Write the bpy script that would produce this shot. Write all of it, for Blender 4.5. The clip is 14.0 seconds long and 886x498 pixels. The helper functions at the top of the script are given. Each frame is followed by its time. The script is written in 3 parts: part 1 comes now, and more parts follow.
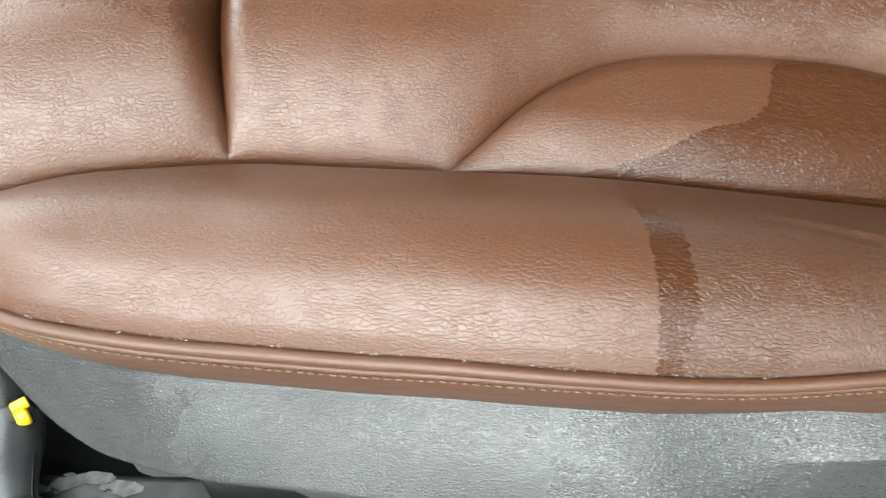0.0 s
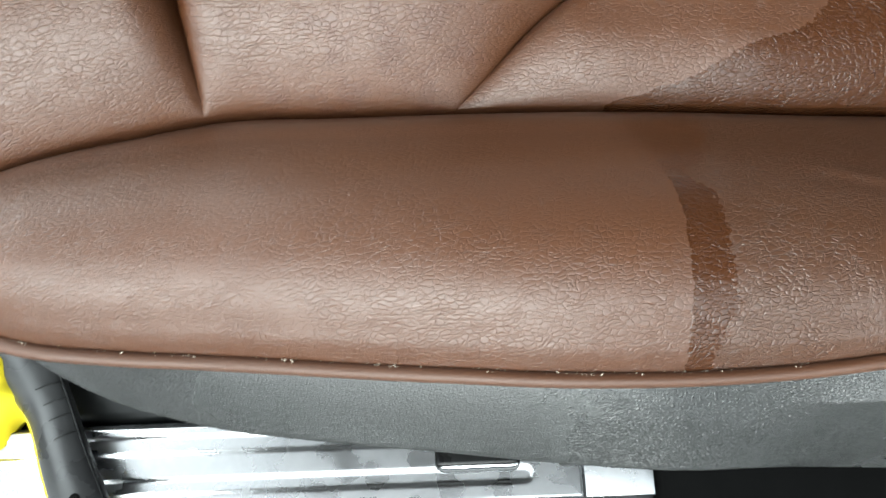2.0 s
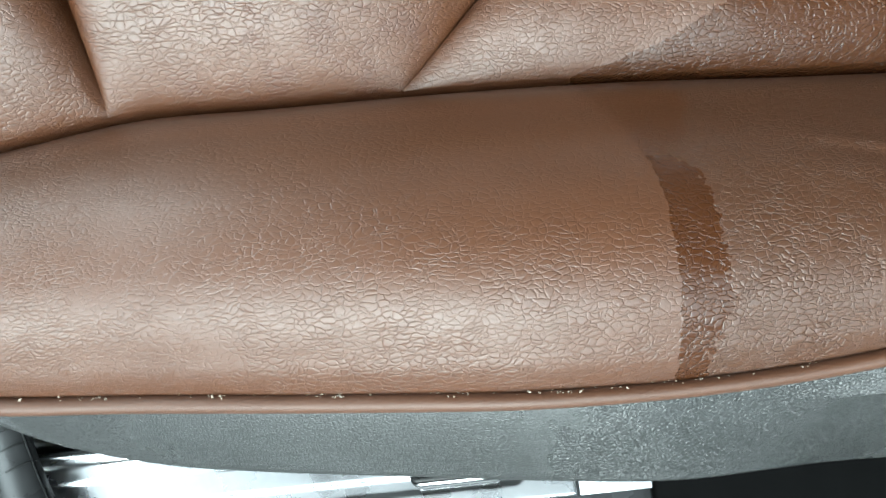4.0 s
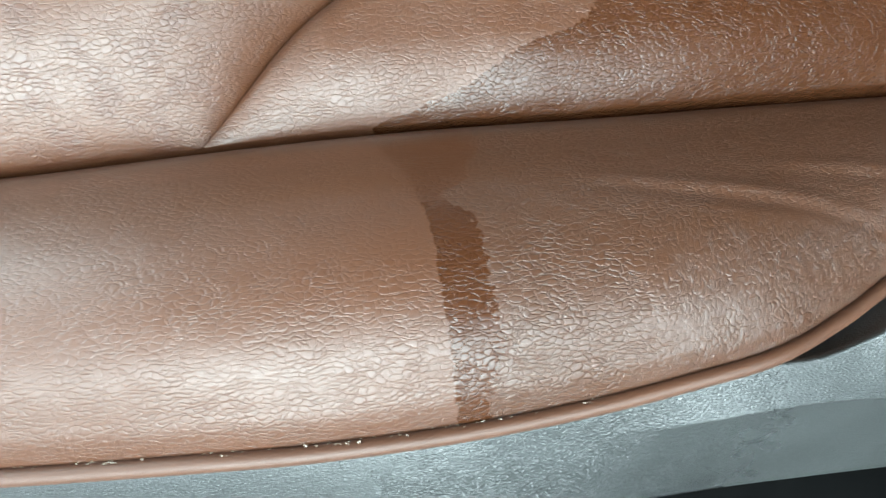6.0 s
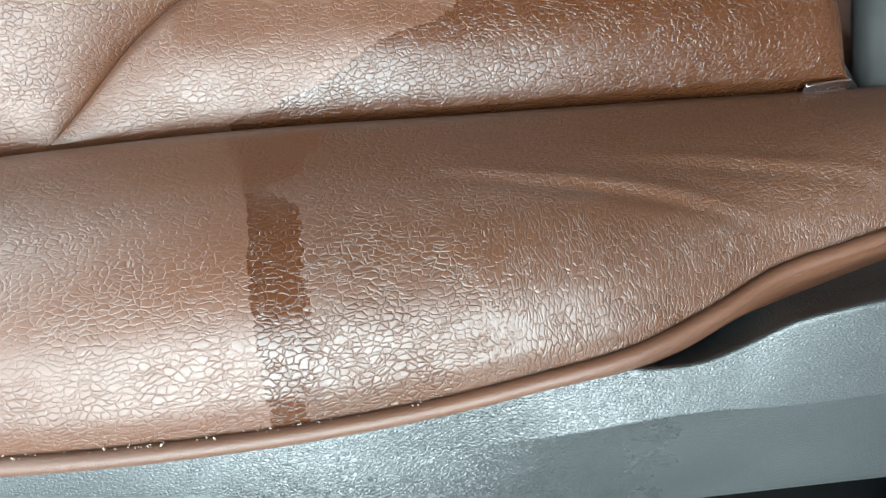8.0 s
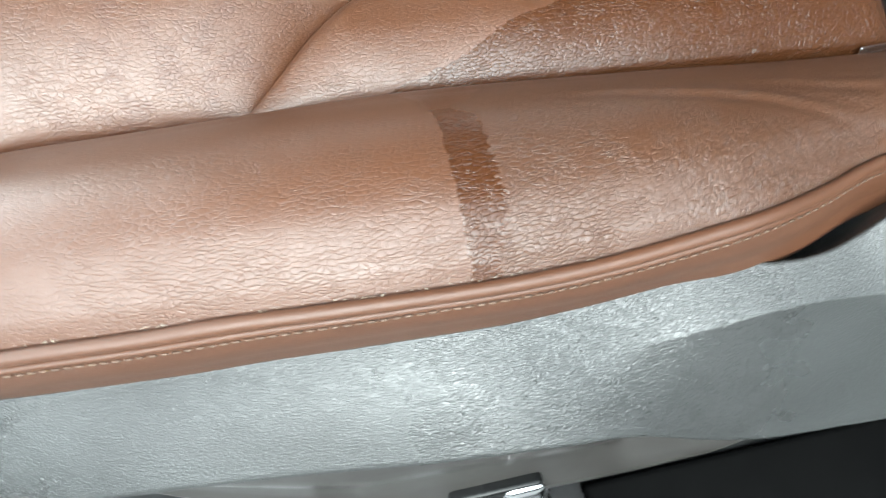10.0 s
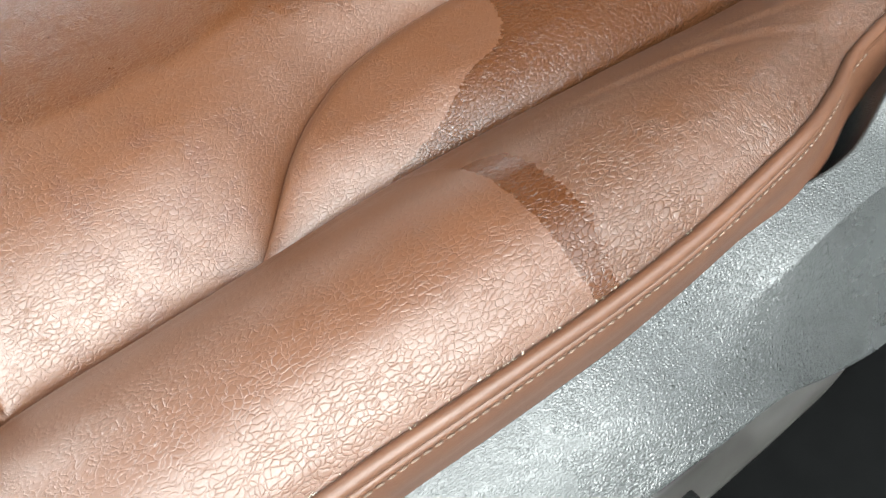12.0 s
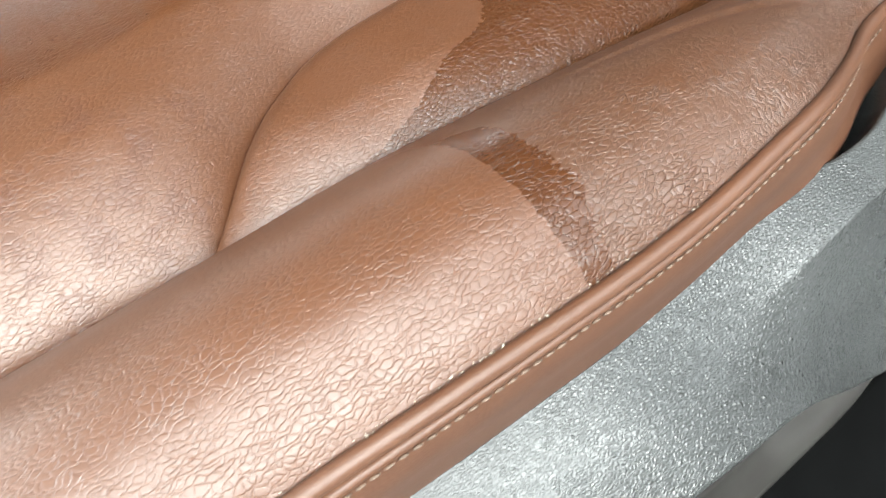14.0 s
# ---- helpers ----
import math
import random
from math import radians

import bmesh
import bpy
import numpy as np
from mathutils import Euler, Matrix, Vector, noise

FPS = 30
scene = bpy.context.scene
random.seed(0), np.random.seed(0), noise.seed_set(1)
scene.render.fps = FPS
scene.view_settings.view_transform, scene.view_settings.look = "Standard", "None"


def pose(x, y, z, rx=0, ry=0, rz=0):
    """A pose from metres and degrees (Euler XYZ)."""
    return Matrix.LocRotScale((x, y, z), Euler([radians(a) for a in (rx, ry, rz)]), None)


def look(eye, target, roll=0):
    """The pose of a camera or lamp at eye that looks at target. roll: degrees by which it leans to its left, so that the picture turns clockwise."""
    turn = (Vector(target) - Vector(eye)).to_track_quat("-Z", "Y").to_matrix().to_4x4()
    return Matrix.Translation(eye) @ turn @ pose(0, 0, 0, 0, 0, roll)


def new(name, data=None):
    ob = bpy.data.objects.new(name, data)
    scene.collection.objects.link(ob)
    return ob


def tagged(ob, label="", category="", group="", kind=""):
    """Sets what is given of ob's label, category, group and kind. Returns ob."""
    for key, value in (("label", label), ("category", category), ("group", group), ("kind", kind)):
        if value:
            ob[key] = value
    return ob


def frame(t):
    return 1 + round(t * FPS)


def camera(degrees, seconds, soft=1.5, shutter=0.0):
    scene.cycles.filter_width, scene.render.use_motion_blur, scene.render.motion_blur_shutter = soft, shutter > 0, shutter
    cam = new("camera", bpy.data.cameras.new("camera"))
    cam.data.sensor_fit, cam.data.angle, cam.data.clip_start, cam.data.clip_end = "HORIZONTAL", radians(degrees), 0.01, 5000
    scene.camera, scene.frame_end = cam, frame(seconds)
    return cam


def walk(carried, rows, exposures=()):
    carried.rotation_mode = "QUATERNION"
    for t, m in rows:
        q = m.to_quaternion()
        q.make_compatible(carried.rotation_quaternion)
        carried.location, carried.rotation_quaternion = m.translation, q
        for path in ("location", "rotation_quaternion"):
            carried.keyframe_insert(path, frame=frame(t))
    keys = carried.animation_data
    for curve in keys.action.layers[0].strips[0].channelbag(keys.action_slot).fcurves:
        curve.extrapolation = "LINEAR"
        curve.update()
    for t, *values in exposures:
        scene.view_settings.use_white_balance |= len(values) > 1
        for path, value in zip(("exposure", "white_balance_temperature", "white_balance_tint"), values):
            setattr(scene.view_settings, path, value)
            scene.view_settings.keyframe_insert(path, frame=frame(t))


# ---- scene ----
cam = camera(64.5, 14.0, shutter=0.5)
PATH = [
    (0, 0.0013, -0.0002, 0.9014, 44.99, -0.34, 0.61),
    (0.5, -0.0380, 0.0134, 0.8968, 43.63, -0.67, 0.53),
    (1, -0.0587, 0.0362, 0.9079, 39.56, 0.18, 0.57),
    (1.2, -0.0550, 0.0470, 0.9140, 38.2, -0.4, 1.0),
    (1.5, -0.0477, 0.0591, 0.9225, 30.35, -1.17, 1.85),
    (1.8, -0.0240, 0.0850, 0.9300, 26.9, 0.0, 0.3),
    (2, -0.0080, 0.1108, 0.9415, 25.05, 0.74, -1.99),
    (4.3, 0.0172, 0.1402, 0.9018, 23.50, 1.42, -6.05),
    (4.5, 0.0253, 0.1419, 0.9031, 23.78, 1.57, -6.60),
    (5, 0.0449, 0.1342, 0.9083, 24.61, 1.37, -7.66),
    (5.5, 0.0640, 0.1300, 0.9080, 25.86, 0.97, -8.53),
    (6, 0.0839, 0.1291, 0.9044, 27.20, -0.13, -9.31),
    (6.5, 0.1058, 0.1288, 0.8965, 26.28, -1.23, -9.96),
    (7, 0.1364, 0.1319, 0.8873, 25.94, -0.99, -10.79),
    (7.2, 0.1535, 0.1332, 0.8770, 26.19, -0.45, -10.27),
    (9.3, 0.1601, 0.0288, 0.8977, 39.75, 2.57, -8.07),
    (9.5, 0.1348, 0.0168, 0.8757, 41.31, 2.72, -8.17),
    (10, 0.0727, 0.0011, 0.8604, 42.23, 5.19, -10.84),
    (10.5, 0.0301, 0.0070, 0.8574, 43.01, 8.51, -17.37),
    (11, 0.0121, 0.0131, 0.8593, 45.17, 12.79, -24.56),
    (11.5, 0.0054, 0.0191, 0.8545, 46.20, 16.52, -30.63),
    (12, -0.0036, 0.0298, 0.8450, 46.99, 17.45, -33.76),
    (12.5, -0.0131, 0.0417, 0.8234, 47.11, 16.39, -33.90),
    (13, 0.0079, 0.0505, 0.8134, 48.94, 17.56, -35.30),
    (13.5, 0.0181, 0.0498, 0.8017, 50.03, 18.15, -35.51),
    (14, 0.0021, 0.0447, 0.7980, 50.37, 17.74, -34.34),
]
EXPOSURES = [(0, 2.27, 6300, 1), (1.5, 2.13, 6280, 1), (2, 1.83, 6150, -1), (4.5, 2.16, 5720, -9), (7, 2.5, 5520, -10), (9.5, 2.53, 5850, -3), (10.5, 2.51, 6150, -1), (11.5, 2.7, 6200, 0), (14, 2.68, 6300, 1)]
walk(cam, [(t, pose(*m)) for t, *m in PATH], EXPOSURES)

# ---- world, sun and exposure ----
SUN_ELEV, SUN_AZ = 31.0, 187.0
world = bpy.data.worlds.new("sky")
world.use_nodes = True
wn, wl = world.node_tree.nodes, world.node_tree.links
sky = wn.new("ShaderNodeTexSky")
sky.sky_type = "NISHITA"
sky.sun_disc = False
sky.sun_elevation = radians(SUN_ELEV)
sky.sun_rotation = radians(SUN_AZ)
sky.dust_density = 1.0
grey = wn.new("ShaderNodeHueSaturation")
grey.inputs["Saturation"].default_value = 0.12
wl.new(sky.outputs[0], grey.inputs["Color"])
wl.new(grey.outputs[0], wn["Background"].inputs[0])
wn["Background"].inputs[1].default_value = 0.18
scene.world = world
sun = new("sun", bpy.data.lights.new("sun", "SUN"))
sun.data.energy = 0.97
sun.data.angle = radians(58)
sun.data.color = (1.0, 0.99, 0.97)
sun.matrix_world = look((5 * math.sin(radians(SUN_AZ)) * math.cos(radians(SUN_ELEV)), 5 * math.cos(radians(SUN_AZ)) * math.cos(radians(SUN_ELEV)), 5 * math.sin(radians(SUN_ELEV))), (0, 0, 0))

# area lamp added for an unseen windscreen; lightens the front crest and cushion
screen = new("windscreen_fill", bpy.data.lights.new("windscreen_fill", "AREA"))
screen.data.shape = "RECTANGLE"
screen.data.size, screen.data.size_y = 1.1, 0.85
screen.data.energy = 5.0
screen.data.color = (0.97, 0.99, 1.0)
screen.matrix_world = look((-0.88, 0.80, 1.20), (0.0, 0.45, 0.62))


# ---- materials ----
def material(name):
    m = bpy.data.materials.new(name)
    m.use_nodes = True
    nt = m.node_tree
    return m, nt, nt.nodes["Principled BSDF"]


def node(nt, kind, values=None, **props):
    n = nt.nodes.new(kind)
    if "feature" in props:
        n.feature = props["feature"]
    if "operation" in props:
        n.operation = props["operation"]
    if "interpolation_type" in props:
        n.interpolation_type = props["interpolation_type"]
    if "data_type" in props:
        n.data_type = props["data_type"]
    for k, v in (values or {}).items():
        if isinstance(v, bpy.types.NodeSocket):
            nt.links.new(v, n.inputs[k])
        else:
            n.inputs[k].default_value = v
    return n


def calc(nt, op, a, b=0.0, c=0.0, clamp=False):
    n = node(nt, "ShaderNodeMath", {0: a, 1: b, 2: c}, operation=op)
    n.use_clamp = clamp
    return n.outputs[0]


def ramp01(nt, v, lo, hi):
    n = node(nt, "ShaderNodeMapRange", {"Value": v, "From Min": lo, "From Max": hi}, interpolation_type="SMOOTHSTEP")
    return n.outputs[0]


def blend(nt, f, a, b):
    n = node(nt, "ShaderNodeMix", data_type="RGBA")
    for i, v in ((0, f), (6, a), (7, b)):
        if isinstance(v, bpy.types.NodeSocket):
            nt.links.new(v, n.inputs[i])
        else:
            n.inputs[i].default_value = v if i == 0 else (*v, 1.0)
    return n.outputs[2]


def fmix(nt, f, a, b):
    n = node(nt, "ShaderNodeMix", data_type="FLOAT")
    for i, v in ((0, f), (2, a), (3, b)):
        if isinstance(v, bpy.types.NodeSocket):
            nt.links.new(v, n.inputs[i])
        else:
            n.inputs[i].default_value = v
    return n.outputs[0]


def curve_of(nt, v, lo, hi, olo, ohi, pts):
    """A smooth function of v through pts, all in metres."""
    n = node(nt, "ShaderNodeFloatCurve", {"Value": calc(nt, "DIVIDE", calc(nt, "SUBTRACT", v, lo), hi - lo)})
    cv = n.mapping.curves[0]
    while len(cv.points) < len(pts):
        cv.points.new(0.5, 0.5)
    for p, (a, b) in zip(cv.points, pts):
        p.location = ((a - lo) / (hi - lo), (b - olo) / (ohi - olo))
        p.handle_type = "AUTO"
    n.mapping.update()
    return calc(nt, "MULTIPLY_ADD", n.outputs[0], ohi - olo, olo)


def leather(name, kind):
    """Brown grained leather; kind says which damp patches it carries: bolster, wing, centre or none."""
    m, nt, bsdf = material(name)
    co = node(nt, "ShaderNodeTexCoord").outputs["Object"]
    xyz = node(nt, "ShaderNodeSeparateXYZ", {0: co})
    x, y = xyz.outputs[0], xyz.outputs[1]
    cloud = node(nt, "ShaderNodeTexNoise", {"Vector": co, "Scale": 9.0, "Detail": 4.0}).outputs[0]
    fine = node(nt, "ShaderNodeTexNoise", {"Vector": co, "Scale": 420.0, "Detail": 3.0}).outputs[0]
    mid = node(nt, "ShaderNodeTexNoise", {"Vector": co, "Scale": 60.0, "Detail": 4.0}).outputs[0]
    ragged = calc(nt, "ADD", calc(nt, "MULTIPLY", calc(nt, "SUBTRACT", node(nt, "ShaderNodeTexNoise", {"Vector": co, "Scale": 330.0, "Detail": 4.0}).outputs[0], 0.5), 0.013),
                  calc(nt, "MULTIPLY", calc(nt, "SUBTRACT", mid, 0.5), 0.008))
    # grain: flat pebbles parted by narrow creases, drawn out along the seat
    warp = node(nt, "ShaderNodeTexNoise", {"Vector": co, "Scale": 95.0, "Detail": 3.0})
    bent = node(nt, "ShaderNodeVectorMath", {0: co, 1: node(nt, "ShaderNodeVectorMath", {0: warp.outputs["Color"], 1: (0.007, 0.007, 0.007)}, operation="MULTIPLY").outputs[0]}, operation="ADD").outputs[0]
    curl = node(nt, "ShaderNodeTexNoise", {"Vector": co, "Scale": 420.0, "Detail": 2.0})
    bent = node(nt, "ShaderNodeVectorMath", {0: bent, 1: node(nt, "ShaderNodeVectorMath", {0: curl.outputs["Color"], 1: (0.0007, 0.0007, 0.0007)}, operation="MULTIPLY").outputs[0]}, operation="ADD").outputs[0]
    drawn = node(nt, "ShaderNodeMapping", {"Vector": bent, "Scale": (0.58, 1.0, 1.0)}).outputs[0]
    cells = node(nt, "ShaderNodeTexVoronoi", {"Vector": drawn, "Scale": 450.0}, feature="DISTANCE_TO_EDGE").outputs["Distance"]
    small = node(nt, "ShaderNodeTexVoronoi", {"Vector": drawn, "Scale": 1000.0}, feature="DISTANCE_TO_EDGE").outputs["Distance"]
    if kind == "bolster":
        # finer in front
        cells_f = node(nt, "ShaderNodeTexVoronoi", {"Vector": drawn, "Scale": 640.0}, feature="DISTANCE_TO_EDGE").outputs["Distance"]
        cells = fmix(nt, ramp01(nt, x, -0.16, -0.03), cells_f, cells)
        # the creases turn across the roll where it narrows behind
        turned = node(nt, "ShaderNodeMapping", {"Vector": bent, "Rotation": (0.0, 0.0, 0.5), "Scale": (1.35, 0.5, 0.5)}).outputs[0]
        cells_b = node(nt, "ShaderNodeTexVoronoi", {"Vector": turned, "Scale": 430.0}, feature="DISTANCE_TO_EDGE").outputs["Distance"]
        cells = fmix(nt, calc(nt, "MULTIPLY", ramp01(nt, x, 0.165, 0.215), ramp01(nt, y, 0.268, 0.245)), cells, cells_b)
    patchy = ramp01(nt, node(nt, "ShaderNodeTexNoise", {"Vector": co, "Scale": 60.0, "Detail": 3.0}).outputs[0], 0.34, 0.62)
    patchy2 = ramp01(nt, node(nt, "ShaderNodeTexNoise", {"Vector": co, "Scale": 150.0, "Detail": 2.0}).outputs[0], 0.42, 0.6)
    # narrow creases between softly rounded pebbles; some run out
    soft = calc(nt, "SQRT", calc(nt, "DIVIDE", cells, 0.34, clamp=True))
    cut = ramp01(nt, cells, 0.0, fmix(nt, patchy, 0.07, 0.13))
    cut2 = ramp01(nt, small, 0.0, 0.12)
    groove = fmix(nt, calc(nt, "MULTIPLY_ADD", patchy, 0.4, 0.6), 1.0, calc(nt, "ADD", calc(nt, "MULTIPLY", soft, 0.5), calc(nt, "MULTIPLY", cut, 0.5)))
    tiny = fmix(nt, calc(nt, "MULTIPLY_ADD", patchy2, 0.85, 0.05), 1.0, cut2)
    swell = node(nt, "ShaderNodeTexNoise", {"Vector": drawn, "Scale": 160.0, "Detail": 2.0}).outputs[0]
    relief = calc(nt, "ADD", calc(nt, "MULTIPLY", groove, 1.0), calc(nt, "ADD", calc(nt, "MULTIPLY", tiny, 0.18), calc(nt, "ADD", calc(nt, "MULTIPLY", fine, 0.1), calc(nt, "MULTIPLY", swell, 0.3))))
    if kind == "bolster":
        # rubbed smooth along the crest in front
        crest = calc(nt, "MULTIPLY", calc(nt, "MULTIPLY", ramp01(nt, y, 0.238, 0.285), ramp01(nt, x, 0.22, 0.12)), ramp01(nt, x, -0.17, -0.09))
        relief = calc(nt, "MULTIPLY", relief, calc(nt, "MULTIPLY_ADD", crest, -0.35, 1.0))
        relief = calc(nt, "MULTIPLY", relief, fmix(nt, ramp01(nt, x, -0.15, 0.03), 0.95, 1.0))
    wet = None
    damp = None
    if kind == "bolster":
        left = curve_of(nt, y, 0.18, 0.36, 0.0, 0.2, [(0.18, 0.100), (0.195, 0.101), (0.23, 0.102), (0.262, 0.101), (0.285, 0.098), (0.30, 0.094), (0.325, 0.083), (0.36, 0.07)])
        right = curve_of(nt, y, 0.18, 0.36, 0.0, 0.2, [(0.18, 0.112), (0.198, 0.114), (0.212, 0.122), (0.24, 0.121), (0.265, 0.121), (0.282, 0.110), (0.292, 0.122), (0.36, 0.128)])
        inl = ramp01(nt, calc(nt, "ADD", calc(nt, "SUBTRACT", x, left), calc(nt, "MULTIPLY", ragged, 0.35)), -0.0006, 0.0006)
        inr = ramp01(nt, calc(nt, "ADD", calc(nt, "SUBTRACT", right, x), ragged), -0.0008, 0.0008)
        # it has dried to a faint mark near the crest
        wet = calc(nt, "MULTIPLY", calc(nt, "MULTIPLY", inl, inr), fmix(nt, ramp01(nt, y, 0.268, 0.292), 1.0, 0.55))
        damp = calc(nt, "MULTIPLY", inl, calc(nt, "SUBTRACT", 1.0, inr))
    elif kind == "wing":
        edge = curve_of(nt, y, 0.32, 0.46, 0.0, 0.3, [(0.32, 0.02), (0.336, 0.062), (0.342, 0.085), (0.347, 0.112), (0.352, 0.131), (0.358, 0.146), (0.3665, 0.167), (0.374, 0.192), (0.380, 0.200), (0.390, 0.207), (0.400, 0.212), (0.46, 0.217)])
        wet = ramp01(nt, calc(nt, "ADD", calc(nt, "SUBTRACT", x, edge), ragged), -0.001, 0.001)
        wet = calc(nt, "MULTIPLY", wet, fmix(nt, ramp01(nt, cloud, 0.35, 0.65), 0.75, 1.0))
    elif kind == "centre":
        spots = ramp01(nt, calc(nt, "ADD", mid, calc(nt, "MULTIPLY", cloud, 0.8)), 1.02, 1.12)
        # water lies beyond a ragged line across the cushion, nearer on the thigh panel
        shore = calc(nt, "MULTIPLY_ADD", ramp01(nt, x, -0.13, -0.10), 0.078, 0.357)
        far = ramp01(nt, calc(nt, "ADD", calc(nt, "SUBTRACT", y, shore), calc(nt, "ADD", calc(nt, "MULTIPLY", calc(nt, "SUBTRACT", cloud, 0.5), 0.06), calc(nt, "MULTIPLY", ragged, 2.2))), -0.004, 0.006)
        wet = calc(nt, "MULTIPLY", far, 0.5)
    # colour
    base = blend(nt, ramp01(nt, cloud, 0.3, 0.7), LEATHER_A, LEATHER_B)
    base = blend(nt, calc(nt, "MULTIPLY", ramp01(nt, mid, 0.45, 0.75), 0.25), base, LEATHER_C)
    base = blend(nt, calc(nt, "MULTIPLY", calc(nt, "SUBTRACT", 1.0, groove), 0.08), base, (0.06, 0.026, 0.014))
    if kind == "centre":
        base = blend(nt, calc(nt, "MULTIPLY", spots, 0.3), base, (0.066, 0.018, 0.0075))
    rough = fmix(nt, fine, 0.42, 0.48)
    gloss = 0.8
    film = 0.1
    if kind == "none":
        rough, film = fmix(nt, fine, 0.5, 0.6), 0.0
    # damp behind the strip; its tone also carries the dimmer light towards the rear
    if damp is not None:
        base = blend(nt, calc(nt, "MULTIPLY", damp, 0.4), base, (0.058, 0.028, 0.016))
        rough = fmix(nt, damp, rough, calc(nt, "MULTIPLY_ADD", fine, 0.08, 0.36))
        relief = calc(nt, "MULTIPLY", relief, fmix(nt, damp, 1.0, 2.0))
    if wet is not None:
        base = blend(nt, calc(nt, "MULTIPLY", wet, 0.8), base, (0.046, 0.0165, 0.0065) if kind == "wing" else (0.055, 0.0195, 0.0076))
        shine = calc(nt, "MULTIPLY_ADD", fine, 0.1, 0.12 if kind == "wing" else 0.08)
        if kind == "bolster":
            shine = fmix(nt, ramp01(nt, y, 0.246, 0.268), shine, 0.24)
        rough = fmix(nt, wet, rough, shine)
        gloss = fmix(nt, wet, gloss, 0.5)
        film = fmix(nt, wet, film, 0.0)
        relief = calc(nt, "MULTIPLY", relief, fmix(nt, wet, 1.0, 1.15 if kind == "wing" else 1.3))
    nt.links.new(base, bsdf.inputs["Base Color"])
    nt.links.new(rough, bsdf.inputs["Roughness"])
    if isinstance(gloss, float):
        bsdf.inputs["Specular IOR Level"].default_value = gloss
    else:
        nt.links.new(gloss, bsdf.inputs["Specular IOR Level"])
    # a thin lacquer glints on the edges of the creases
    if isinstance(film, float):
        bsdf.inputs["Coat Weight"].default_value = film
    else:
        nt.links.new(film, bsdf.inputs["Coat Weight"])
    bsdf.inputs["Coat Roughness"].default_value = 0.2
    bsdf.inputs["IOR"].default_value = 1.5
    bump = node(nt, "ShaderNodeBump", {"Height": relief, "Strength": 1.0, "Distance": 0.00016 if kind != "none" else 0.00007})
    nt.links.new(bump.outputs[0], bsdf.inputs["Normal"])
    nt.links.new(bump.outputs[0], bsdf.inputs["Coat Normal"])
    return m


LEATHER_A, LEATHER_B, LEATHER_C = (0.084, 0.0297, 0.0106), (0.095, 0.0342, 0.0125), (0.076, 0.0262, 0.0091)
leather_bolster = leather("leather_bolster", "bolster")
leather_wing = leather("leather_wing", "wing")
leather_centre = leather("leather_centre", "centre")
leather_plain = leather("leather_plain", "none")


def simple(name, a, b, rough=(0.4, 0.55), scale=40.0, metal=0.0, grain=900.0, bump=0.3, depth=0.0003, spec=0.5):
    m, nt, bsdf = material(name)
    co = node(nt, "ShaderNodeTexCoord").outputs["Object"]
    n1 = node(nt, "ShaderNodeTexNoise", {"Vector": co, "Scale": scale, "Detail": 5.0}).outputs[0]
    n2 = node(nt, "ShaderNodeTexNoise", {"Vector": co, "Scale": grain, "Detail": 2.0}).outputs[0]
    nt.links.new(blend(nt, ramp01(nt, n1, 0.3, 0.7), a, b), bsdf.inputs["Base Color"])
    nt.links.new(fmix(nt, ramp01(nt, n1, 0.35, 0.65), *rough), bsdf.inputs["Roughness"])
    bsdf.inputs["Metallic"].default_value = metal
    bsdf.inputs["Specular IOR Level"].default_value = spec
    b = node(nt, "ShaderNodeBump", {"Height": n2, "Strength": bump, "Distance": depth})
    nt.links.new(b.outputs[0], bsdf.inputs["Normal"])
    return m


